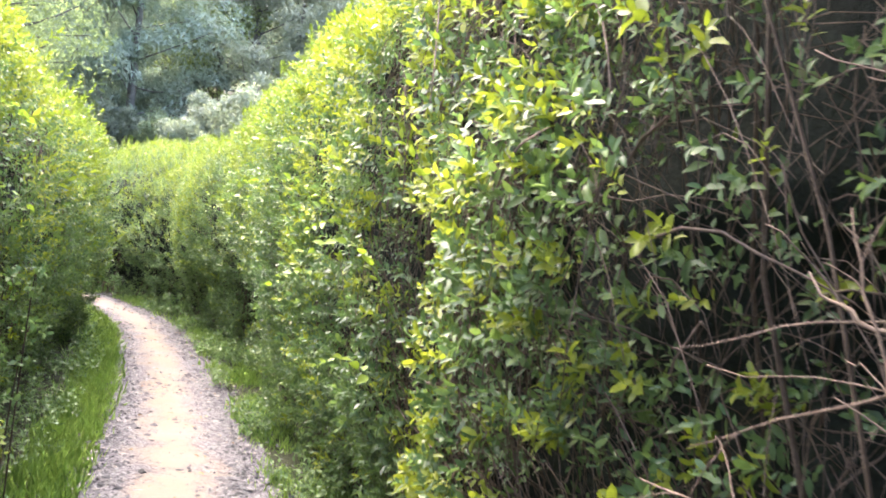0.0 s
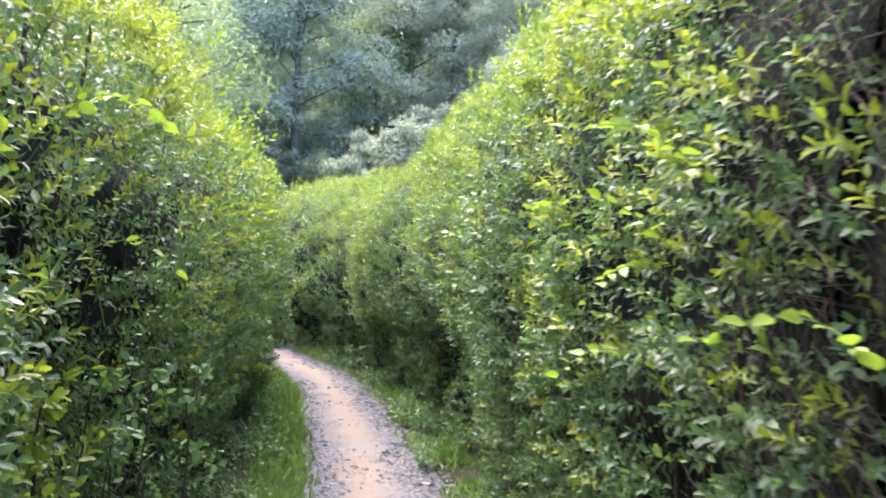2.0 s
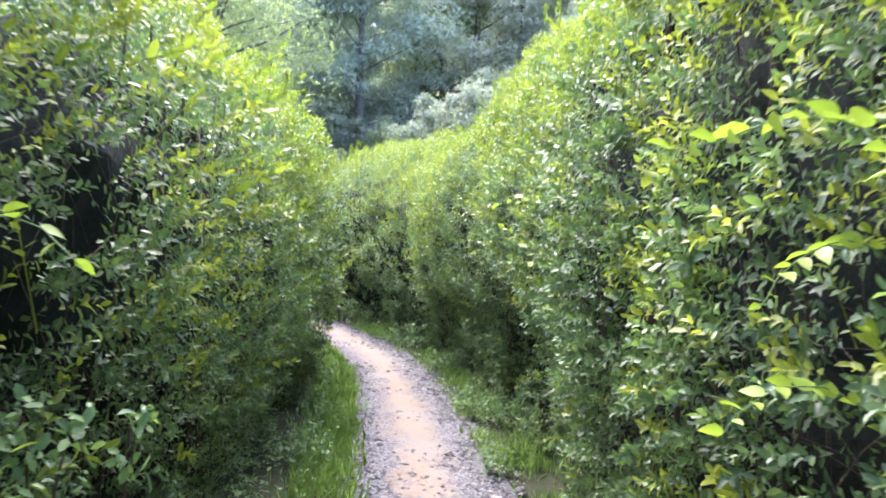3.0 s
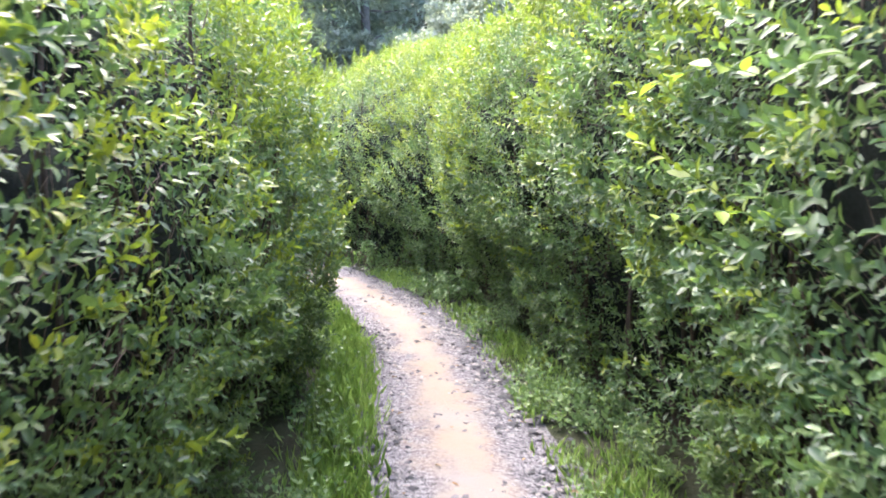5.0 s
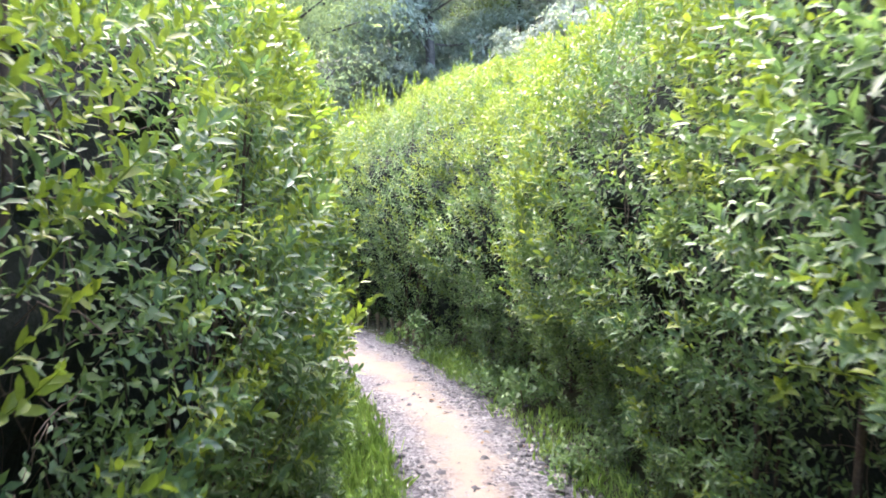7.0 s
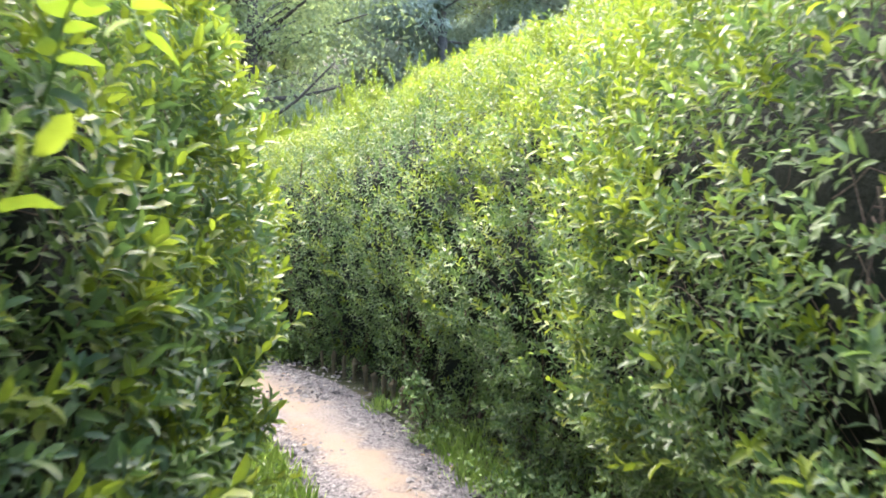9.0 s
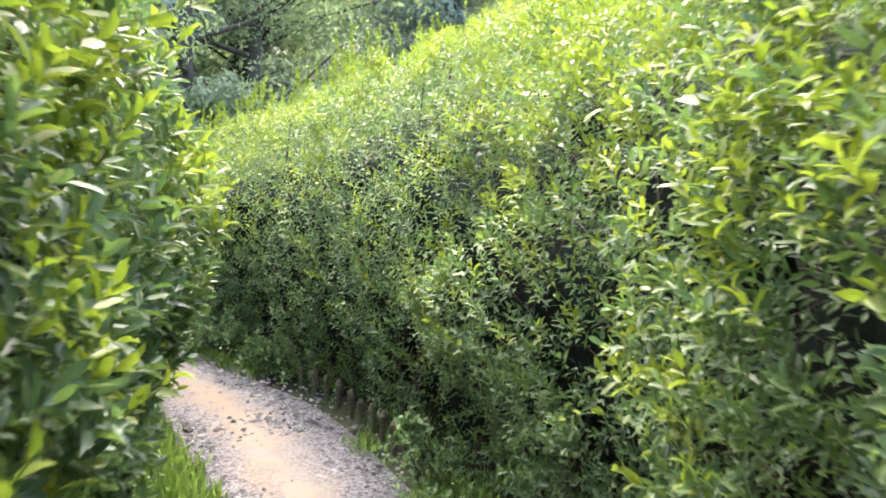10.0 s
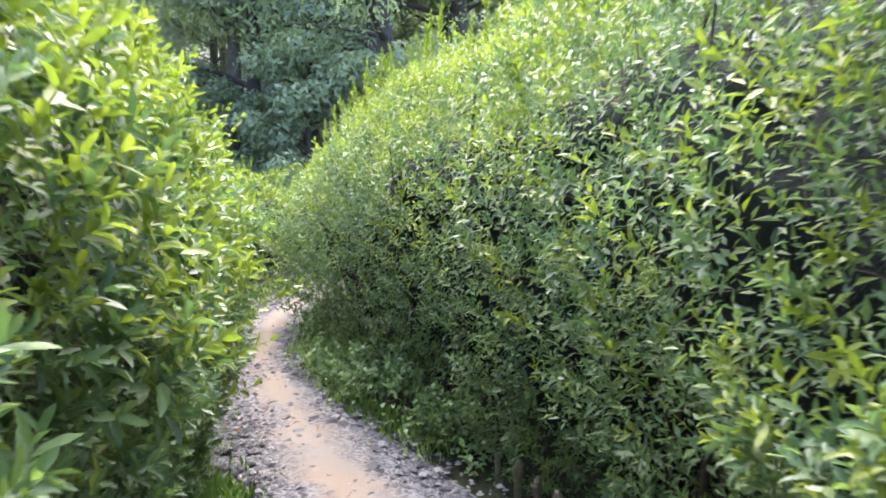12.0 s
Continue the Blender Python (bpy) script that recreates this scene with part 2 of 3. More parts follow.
# path edges in plan: left x, y
EDGE_L = [(0.6, -4), (0.05, -2), (-0.45, 0), (-1.1, 2.2), (-1.8, 4.48), (-2.29, 6.05), (-2.69, 7.1), (-3.4, 8.85), (-4.1, 9.97), (-4.83, 10.8), (-5.5, 11.3),
          (-6.3, 11.9), (-7.2, 12.45), (-8.1, 13.2), (-8.95, 14.1), (-9.5, 15.0), (-9.6, 16), (-9.2, 17.5)]
EDGE_R = [(1.6, -3.7), (1.05, -1.7), (0.55, 0.3), (0.0, 2.2), (-0.74, 4.44), (-1.08, 5.36), (-1.72, 6.9), (-2.2, 8.1), (-2.9, 9.6), (-3.5, 10.48), (-4.15, 11.2), (-4.85, 11.85),
          (-5.5, 12.4), (-6.2, 12.72), (-6.8, 12.95), (-7.41, 13.2), (-8.0, 13.65), (-8.45, 14.2), (-8.75, 14.9), (-8.7, 15.9), (-8.2, 17)]


def path_line(rows, n=160):
    r = resample(rows, 0.05)
    return r[np.linspace(0, len(r) - 1, n).astype(int)]


PL, PR = path_line(EDGE_L), path_line(EDGE_R)


def build_path():
    k = 15
    f = np.linspace(-0.12, 1.12, k)
    n = len(PL)
    v = np.zeros((n, k, 3))
    v[..., :2] = PL[:, None] + f[None, :, None] * (PR - PL)[:, None]
    wob = np.array([[noise.noise((p[0] * 1.7, p[1] * 1.7, 0)) for p in row] for row in v])
    across = np.clip(np.abs(f - 0.5) * 2, 0, 1.3)
    v[..., 2] = 0.012 + 0.012 * wob + 0.02 * (1 - across ** 2)[None]
    v[:, 0, 2] = v[:, -1, 2] = -0.01
    i = (np.arange(n - 1)[:, None] * k + np.arange(k - 1)[None]).ravel()
    t = np.vstack([np.column_stack([i, i + 1, i + k + 1]), np.column_stack([i, i + k + 1, i + k])])
    me = tri_mesh("path", v.reshape(-1, 3), t, PATH)
    at = me.attributes.new("across", "FLOAT", "POINT")
    at.data.foreach_set("value", np.broadcast_to(across[None], (n, k)).astype(np.float32).ravel())
    ob = new("path", me)
    tagged(ob, "pale sandy footpath with loose grey gravel along its edges", "path", kind="structure")
    return ob


path = build_path()


def build_gravel():
    V = np.array([(1, 0, 0), (-1, 0, 0), (0, 1, 0), (0, -1, 0), (0.2, 0.1, 1), (0, 0, -1), (0.6, 0.6, 0.55), (-0.55, -0.6, 0.6)])
    T = np.array([(0, 6, 4), (6, 2, 4), (2, 1, 4), (1, 7, 4), (7, 3, 4), (3, 0, 4), (0, 2, 6), (1, 3, 7)])
    n = 22000
    i = rng.integers(0, len(PL), n)
    side = rng.random(n) < 0.84
    f = np.where(side, np.where(rng.random(n) < 0.5, rng.normal(0.12, 0.13, n), rng.normal(0.84, 0.17, n)), rng.uniform(0, 1, n))
    f = np.clip(f, -0.15, 1.15)
    p = PL[i] + f[:, None] * (PR[i] - PL[i]) + rng.normal(0, 0.05, (n, 2))
    r = np.clip(rng.lognormal(-4.62, 0.38, n), 0.004, 0.024)
    sc = r[:, None] * rng.uniform(0.6, 1.3, (n, 3)) * np.array([1.15, 1.15, 0.6])
    jag = V[None] * (1 + rng.normal(0, 0.17, (n, len(V), 1)))
    a = rng.uniform(0, 6.28, n)
    q = jag * sc[:, None]
    x = q[..., 0] * np.cos(a)[:, None] - q[..., 1] * np.sin(a)[:, None]
    y = q[..., 0] * np.sin(a)[:, None] + q[..., 1] * np.cos(a)[:, None]
    v = np.stack([x + p[:, :1], y + p[:, 1:2], q[..., 2] + 0.022 + sc[:, 2:3] * 0.35], -1)
    t = T[None] + (np.arange(n) * len(V))[:, None, None]
    ob = new("gravel", tri_mesh("gravel", v, t, STONE, False))
    tagged(ob, "loose angular grey and buff gravel strewn on the path", "gravel", kind="stuff")


build_gravel()

# ---- hedges: x, y of the face, height, depth of the ridge behind the face ----
FACE_R = [(1.5, -3.2, 2.8, 0.8), (1.0, -1.2, 2.8, 0.8), (0.6, 0.5, 3.05, 0.8), (0.1, 2, 3.1, 0.8), (-0.4, 3.3, 3.1, 0.75), (-0.95, 4.8, 2.98, 0.7), (-1.45, 6.2, 2.85, 0.65),
          (-2.1, 7.9, 2.85, 0.65), (-2.7, 9.1, 2.6, 0.9), (-3.4, 10.3, 2.45, 1.3), (-4.15, 11.3, 2.43, 1.7), (-4.98, 12.03, 2.45, 1.8), (-5.75, 12.55, 2.26, 1.8), (-6.5, 12.97, 2.02, 1.7),
          (-7.52, 13.38, 1.7, 1.5), (-8.38, 13.86, 1.35, 1.1), (-8.85, 14.8, 1.15, 0.8), (-8.5, 15.8, 1.0, 0.8), (-8.0, 16.8, 1.1, 0.8)]
FACE_L = [(0.1, -3.2, 2.5, 0.8), (-0.5, -1.2, 2.5, 0.8), (-0.95, 0.5, 2.5, 0.8), (-1.4, 2, 2.5, 0.8), (-1.98, 4, 2.5, 0.8), (-2.33, 5, 2.45, 0.75), (-2.65, 6.2, 2.35, 0.75), (-2.95, 7.1, 2.3, 0.75),
          (-3.25, 8.05, 2.3, 0.75), (-3.97, 9.35, 2.25, 0.8), (-4.8, 10.4, 2.0, 0.75), (-5.42, 11.15, 1.9, 0.7), (-6.3, 11.95, 1.7, 0.7), (-7.4, 12.6, 1.6, 0.7), (-8.6, 13.5, 1.3, 0.6),
          (-9.75, 14.7, 1.05, 0.6), (-10.2, 16, 1.0, 0.6), (-9.9, 17.8, 1.0, 0.6)]
# cross-section: share of height, inset as share of ridge depth
PROFILE_Z = np.array([0.0, 0.1, 0.22, 0.36, 0.52, 0.66, 0.8, 0.9, 0.97, 1.0, 0.96, 0.85, 0.5, 0.0])
PROFILE_D = np.array([-0.2, -0.17, -0.1, -0.03, 0.0, 0.05, 0.18, 0.36, 0.62, 1.0, 1.4, 1.75, 2.0, 2.0])
# below the bulge the inset is in metres, counted negative
PROFILE_A = np.r_[0, np.cumsum(np.hypot(np.diff(PROFILE_Z) * 2.5, np.diff(PROFILE_D) * 0.8))]
PROFILE_A /= PROFILE_A[-1]


def hollow_noise(q):
    return noise.noise(q * 2.7 + Vector((9, 3, 1)))


def lump(p):
    q = Vector(p)
    return 0.16 * noise.noise(q * 1.1) + 0.1 * hollow_noise(q) + 0.055 * noise.noise(q * 6.5)


# dark hollows in the faces: x, y, z, radius, depth
HOLLOWS = [(0.35, 1.2, 1.15, 0.36, 0.22), (-0.2, 2.8, 1.0, 0.28, 0.22), (-0.5, 3.5, 1.0, 0.26, 0.22), (0.42, 1.0, 1.6, 0.5, 0.3), (0.45, 0.9, 1.3, 0.4, 0.3), (-0.22, 2.85, 1.45, 0.28, 0.22), (-0.27, 2.95, 1.95, 0.28, 0.24), (-0.55, 3.7, 1.5, 0.3, 0.28),
           (-0.75, 4.2, 1.95, 0.26, 0.24), (-2.02, 7.65, 0.75, 0.4, 0.42), (-1.8, 7.1, 0.62, 0.34, 0.38), (-1.97, 7.55, 1.27, 0.16, 0.16), (-2.05, 7.9, 0.5, 0.3, 0.24),
           (-1.36, 5.94, 1.45, 0.2, 0.2), (-3.5, 10.42, 0.95, 0.15, 0.15), (-3.45, 10.4, 0.5, 0.2, 0.18), (-4.02, 11.12, 1.36, 0.15, 0.18), (-4.25, 11.38, 1.22, 0.16, 0.18),
           (-5.3, 12.35, 0.18, 0.34, 0.24), (-4.6, 11.8, 0.12, 0.2, 0.18), (-2.85, 9.3, 0.4, 0.22, 0.18),
           (-1.86, 3.58, 1.15, 0.42, 0.33), (-2.04, 4.18, 0.7, 0.36, 0.3), (-2.47, 5.52, 1.28, 0.14, 0.14), (-2.57, 5.9, 1.66, 0.16, 0.16),
           (-2.72, 6.4, 1.25, 0.22, 0.18), (-3.02, 7.31, 1.5, 0.14, 0.14), (-3.25, 8.0, 1.3, 0.28, 0.2)]


class HedgeLine:
    """A hedge along a plan line; side +1 when it stands to the right of it."""

    def __init__(self, rows, side):
        self.rows = resample(rows, 0.05)
        self.side = side
        t = unit(np.gradient(self.rows[:, :2], axis=0))
        self.inward = side * np.column_stack([t[:, 1], -t[:, 0]])
        self.length = 0.05 * (len(self.rows) - 1)

    def at(self, s, a, sink=0.0):
        """Points and outward directions at s metres along and share a round the section."""
        i = np.clip(s / 0.05, 0, len(self.rows) - 1.001)
        k = i.astype(int)
        f = (i - k)[:, None]
        r = self.rows[k] * (1 - f) + self.rows[k + 1] * f
        inn = unit(self.inward[k] * (1 - f) + self.inward[k + 1] * f)
        z, d = np.interp(a, PROFILE_A, PROFILE_Z), np.interp(a, PROFILE_A, PROFILE_D)
        z2, d2 = np.interp(a + 0.01, PROFILE_A, PROFILE_Z), np.interp(a + 0.01, PROFILE_A, PROFILE_D)
        z1, d1 = np.interp(a - 0.01, PROFILE_A, PROFILE_Z), np.interp(a - 0.01, PROFILE_A, PROFILE_D)
        foot = np.interp(r[:, 1], (10.5, 12), (1.9, 0.9)) if self.side > 0 else np.full(len(r), 1.4)
        depth = lambda q: np.where(q < 0, -foot * q, q * r[:, 3])
        tz, td = (z2 - z1) * r[:, 2], depth(d2) - depth(d1)
        m = np.maximum(np.hypot(tz, td), 1e-6)
        nz, nd = td / m, -tz / m
        out = np.column_stack([inn * nd[:, None], nz])
        p = np.column_stack([r[:, :2] + inn * depth(d)[:, None], z * r[:, 2]])
        bump = np.array([lump(q) for q in p])
        for hx, hy, hz, hr, hd in HOLLOWS:
            bump = bump - hd * np.exp(-(((p - np.array([hx, hy, hz])) / hr) ** 2).sum(1))
        p = p + out * (bump - sink)[:, None]
        if self.side > 0:   # unseen overhang at the start, added to shade the face below
            shade_arch = np.clip((2.0 - p[:, 1]) / 0.9, 0, 1) * np.clip((p[:, 2] - 1.95) / 0.8, 0, 1)
            p[:, :2] -= inn * (0.75 * shade_arch)[:, None]
            p[:, 2] += 0.35 * shade_arch
        p[:, 2] = np.maximum(p[:, 2], 0.02)
        return p, out


RIGHT, LEFT = HedgeLine(FACE_R, 1), HedgeLine(FACE_L, -1)
shoot_meshes = []
for k in range(6):
    L = 0.16 + 0.03 * k
    chunk = merge([tuft(np.zeros((1, 3)), np.array([[0.12, 0, 1.0]]), L, 9 + k, 0.047), tube([(0, 0, -0.12), (0.01, 0, L * 0.5), (0.12 * L, 0, L)], [0.002, 0.0016, 0.001], 4)])
    shoot_meshes.append(tri_mesh("shoot", *chunk, YOUNG))


spire_meshes = []
for k in range(4):
    L = 0.1 + 0.024 * k
    chunk = merge([tuft(np.zeros((1, 3)), np.array([[0.03, 0, 1.0]]), L, 20, 0.042, 0.8, True, 38, 10), tube([(0, 0, -0.1), (0, 0, L * 0.5), (0.02, 0, L)], [0.002, 0.0016, 0.001], 4)])
    spire_meshes.append(tri_mesh("spire", *chunk, YOUNG))


def build_shrub(line, s0, s1, density, fine, stems, label, group, shoots, dry=0.0, tip=None, crest=0):
    """One shrub of a hedge: dark inner shade sheet, old leaves, young leaves at the tips, woody stems and loose shoots.
    """
    tip = tip or YOUNG
    mid, _ = line.at(np.array([(s0 + s1) / 2]), np.array([0.02]))
    root = new("hedge_shrub")
    origin = np.array([mid[0, 0], mid[0, 1], 0.0])
    root.location = origin
    tagged(root, label, "hedge shrub", group)
    # inner shade: a dark, closed, lumpy sheet coloured as the shadow between leaves
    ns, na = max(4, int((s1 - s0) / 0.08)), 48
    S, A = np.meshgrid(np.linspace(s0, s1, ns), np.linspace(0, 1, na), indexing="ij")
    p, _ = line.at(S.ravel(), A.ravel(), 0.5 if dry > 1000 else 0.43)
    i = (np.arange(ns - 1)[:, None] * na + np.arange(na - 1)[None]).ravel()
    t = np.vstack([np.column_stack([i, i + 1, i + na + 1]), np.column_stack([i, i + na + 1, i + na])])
    part_of("inner_shade_sheet", tri_mesh("inner_shade_sheet", p - origin, t, CORE_DRY if dry > 2000 else CORE), root, "dark sheet inside the shrub, painted as deep shade behind the leaves")
    # leaves on the side towards the path and the top, fewer behind
    row = line.rows[int((s0 + s1) / 2 / 0.05)]
    dep = np.where(PROFILE_D < 0, -PROFILE_D, PROFILE_D * row[3])
    arc = np.r_[0, np.cumsum(np.hypot(np.diff(PROFILE_Z) * row[2], np.diff(dep)))]
    front_arc = np.interp(1.25, PROFILE_D, arc)
    n = int((s1 - s0 + 0.2) * front_arc * density * 1.36)
    s = rng.uniform(s0 - 0.1, s1 + 0.1, n)
    a = np.interp(np.where(rng.random(n) < 0.82, rng.uniform(0.0, front_arc, n), rng.uniform(front_arc, arc[-1], n)), arc, PROFILE_A)
    sink = np.where(rng.random(n) < 0.6, np.abs(rng.normal(0, 0.06, n)) - 0.03, rng.uniform(0.08, 0.38, n))
    p, out = line.at(s, a, sink)
    gap = np.array([noise.noise(Vector(q) * 3.1 + Vector((4, 7, 2))) for q in p])
    low = np.clip(1 - p[:, 2] / 0.9, 0, 1)
    openness = np.clip((9.5 - p[:, 1]) / 4, 0, 1)
    thin = (gap < -0.2 - 0.1 * openness) & (rng.random(n) < 0.55)
    sink = np.where(thin, rng.uniform(0.13, 0.3, n), sink)
    p, out = line.at(s, a, sink)
    keep = (gap > -0.47 + 0.06 * openness - 0.25 * (a > 0.36) + 0.3 * low * rng.random(n) * (p[:, 1] < 13.2)) | ((sink > 0.12) & (rng.random(n) < 0.97))
    recess = np.array([hollow_noise(Vector(q)) for q in p])
    keep &= (recess > -0.47 + 0.08 * openness) | ((sink > 0.12) & (rng.random(n) < 0.97)) | (a > 0.42)
    for hx, hy, hz, hr, hd in HOLLOWS:
        keep &= rng.random(n) > np.where(sink > 0.15, 0.2, 0.85) * np.exp(-(((p - np.array([hx, hy, hz])) / (hr * 0.9)) ** 2).sum(1))
    if dry > 200:
        keep &= (rng.random(n) < np.clip(0.64 - 0.16 * (p[:, 2] - 1.2) + 0.8 * (p[:, 1] - 1.3), 0.4, 1))
    p, out, a, s, sink = p[keep], out[keep], a[keep], s[keep], sink[keep]
    n = len(p)
    up = np.clip((p[:, 1] - 5) / 5, 0, 1)
    axis = unit(out * (0.95 - 0.3 * up)[:, None] + np.array([[0, 0, 1.0]]) * (0.3 + 0.5 * up)[:, None] + rng.normal(0, 0.38, (n, 3)))
    p = p - axis * 0.05
    patch = np.array([noise.noise(Vector(q) * 1.6) for q in p])
    # Young leaves crowd the top, partly painting its brighter light into the mix.
    young = (rng.random(n) < np.clip(0.13 + 0.95 * (a - 0.25) / 0.25 + 0.45 * patch + ((0.4 if line.side > 0 else 0.26) if tip is GOLD else 0.2 + 0.12 * up if line.side > 0 else 0.26 - 0.12 * up), np.where((tip is GOLD) & (line.side > 0) & (p[:, 2] > 0.4) & (p[:, 1] < 3.2), 0.42, 0.05), 0.9)) & (sink < 0.06)
    # Fewer bright leaves near the start: darker leaf colour stands in for shade.
    if dry > 200:
        young &= rng.random(n) < np.clip(1.6 * (p[:, 1] - 0.95), 0.1, 1) * np.clip(1.6 - 0.45 * p[:, 2] + 0.3 * (p[:, 1] - 1.5), 0.2, 1)
    size = rng.uniform(0.031, 0.053, n) * (1 + (0.12 * up - 0.14 + 0.32 * np.clip((p[:, 1] - 7) / 1.5, 0, 1) if line.side < 0 else 0.02 * up) + 0.05 * np.clip(2.4 - p[:, 1], 0, 1))
    slim = float(np.interp(row[1], (5, 9), (1.05, 0.8)))
    deep = sink > 0.13
    front = ((a < 0.42) & (sink < 0.1)) if fine else np.zeros(n, bool)
    for name, pick, mat, tag in (("foliage", ~young, LEAF, "glossy dark green oval leaves"), ("new_growth", young, tip, "bright yellow-green young leaves, crowded on top to paint in its light")):
        v, t = merge([tuft(p[pick & w], axis[pick & w], 0.1, k, size[pick & w] * g, slim, f, 82, 30) for w, f, k, g in ((front, True, 10, 1.0), (~front & ~deep, False, 9, 1.0), (deep, False, 6, 1.1)) if (pick & w).any()])
        part_of(name, tri_mesh(name, v - origin, t, mat), root, tag, "stuff")
    # woody stems from the ground
    for _ in range(stems):
        s, a1 = rng.uniform(s0, s1), rng.uniform(0.28, 0.55)
        b, _ = line.at(np.array([s]), np.array([0.0]), 0.1 + 0.25 * rng.random())
        e, o2 = line.at(np.array([np.clip(s + rng.normal(0, 0.35), 0, line.length)]), np.array([a1]), 0.08)
        f = np.linspace(0, 1, 7)[:, None]
        q = b + (e - b) * f + rng.normal(0, 0.03, (7, 3)) * np.sin(f * math.pi)
        q[0, 2] = -0.02
        r0 = rng.uniform(0.004, 0.008) if dry > 200 else rng.uniform(0.006, 0.017)
        part_of("stem", tri_mesh("stem", *(lambda c: (c[0] - origin, c[1]))(tube(q, np.linspace(r0, r0 * 0.35, 7))), TWIG), root)
    # a tangle of dry twigs in the open foot of the old shrubs
    if dry:
        ch = []
        for _ in range(int(dry * (s1 - s0))):
            b, o1 = line.at(np.array([rng.uniform(s0, s1)]), np.array([rng.uniform(0.0, 0.5)]), rng.uniform(0.02, 0.24) if dry > 200 else rng.uniform(0.12, 0.36))
            d = unit(rng.normal(0, 1, 3) * np.array([1, 1, 0.9]) + np.array([0, 0, -0.3])) * rng.uniform(0.15, 0.55)
            f = np.linspace(0, 1, 6)[:, None]
            q = b + d * f + np.cumsum(rng.normal(0, 0.014, (6, 3)), 0) + np.array([0, 0, -0.16]) * f ** 2
            q -= o1 * np.maximum(0, (q - b) @ o1[0])[:, None]
            q[:, 2] = np.maximum(q[:, 2], 0.01)
            r0 = rng.choice([0.0014, 0.0018, 0.0026, 0.0045], p=[0.42, 0.36, 0.18, 0.04])
            ch.append(tube(q, np.linspace(r0, r0 * 0.5, 6), 3))
        v, t = merge(ch)
        part_of("dead_wood", tri_mesh("dead_wood", v - origin, t, DEAD), root, "tangle of dry brown twigs and vines", "stuff")
    # single shoots that stand out of the clipped face
    for k in range(shoots + crest):
        p1, o1 = line.at(np.array([rng.uniform(s0, s1)]), np.array([rng.uniform(0.1, 0.64 if line.side > 0 else 0.42)]), 0.05)
        if k < crest:
            p1, o1 = line.at(np.array([rng.uniform(s0, s1)]), np.interp([rng.uniform(0.25, 1.05)], PROFILE_D, PROFILE_A), -0.07)
            o1 *= 0.15
        ax = unit(o1[0] * 0.5 + np.array([0, 0, 0.8]) + rng.normal(0, 0.3 if k >= crest else 0.12, 3))
        ob = part_of("spire", spire_meshes[rng.integers(0, 4)], root) if k < crest else part_of("shoot", shoot_meshes[rng.integers(0, 6)], root)
        sc = rng.uniform(0.75, 1.2)
        ob.matrix_local = Matrix.Translation(p1[0] - origin) @ Vector(ax).to_track_quat("Z", "Y").to_matrix().to_4x4() @ Matrix.Rotation(rng.uniform(0, 6.28), 4, "Z") @ Matrix.Scale(sc, 4)
    return root


def build_hedge(line, group, label):
    s = 0.0
    while s < line.length - 0.6:
        step = rng.uniform(1.5, 2.1)
        e = s + step if line.length - s - step > 0.9 else line.length
        y = line.rows[int((s + e) / 2 / 0.05) % len(line.rows), 1]
        far = y > 15.2 or y < -1.2
        near = -0.5 < y < 12
        crisp = -1 < y < 11.6
        build_shrub(line, s, e, (50 if y < -0.8 else 215) if far else (480 if y > 8.5 else 380), crisp, 4 if far else 9, label, group, (10 if line is RIGHT and y < 2 else 34) if near else 14, (1500 if y < 3.0 else 420) if line is RIGHT and -1.5 < y < 4.2 else (150 if near else 30), GOLD if y < 5.2 else YOUNG, 110 if line is RIGHT and y > 12.3 else 4)
        s = e


build_hedge(RIGHT, "hedge on the outer side of the bend", "dense broad-leaved evergreen hedge shrub with yellow-green new growth")
build_hedge(LEFT, "hedge on the inner side of the bend", "tall clipped evergreen hedge shrub, shaded face and bright top")


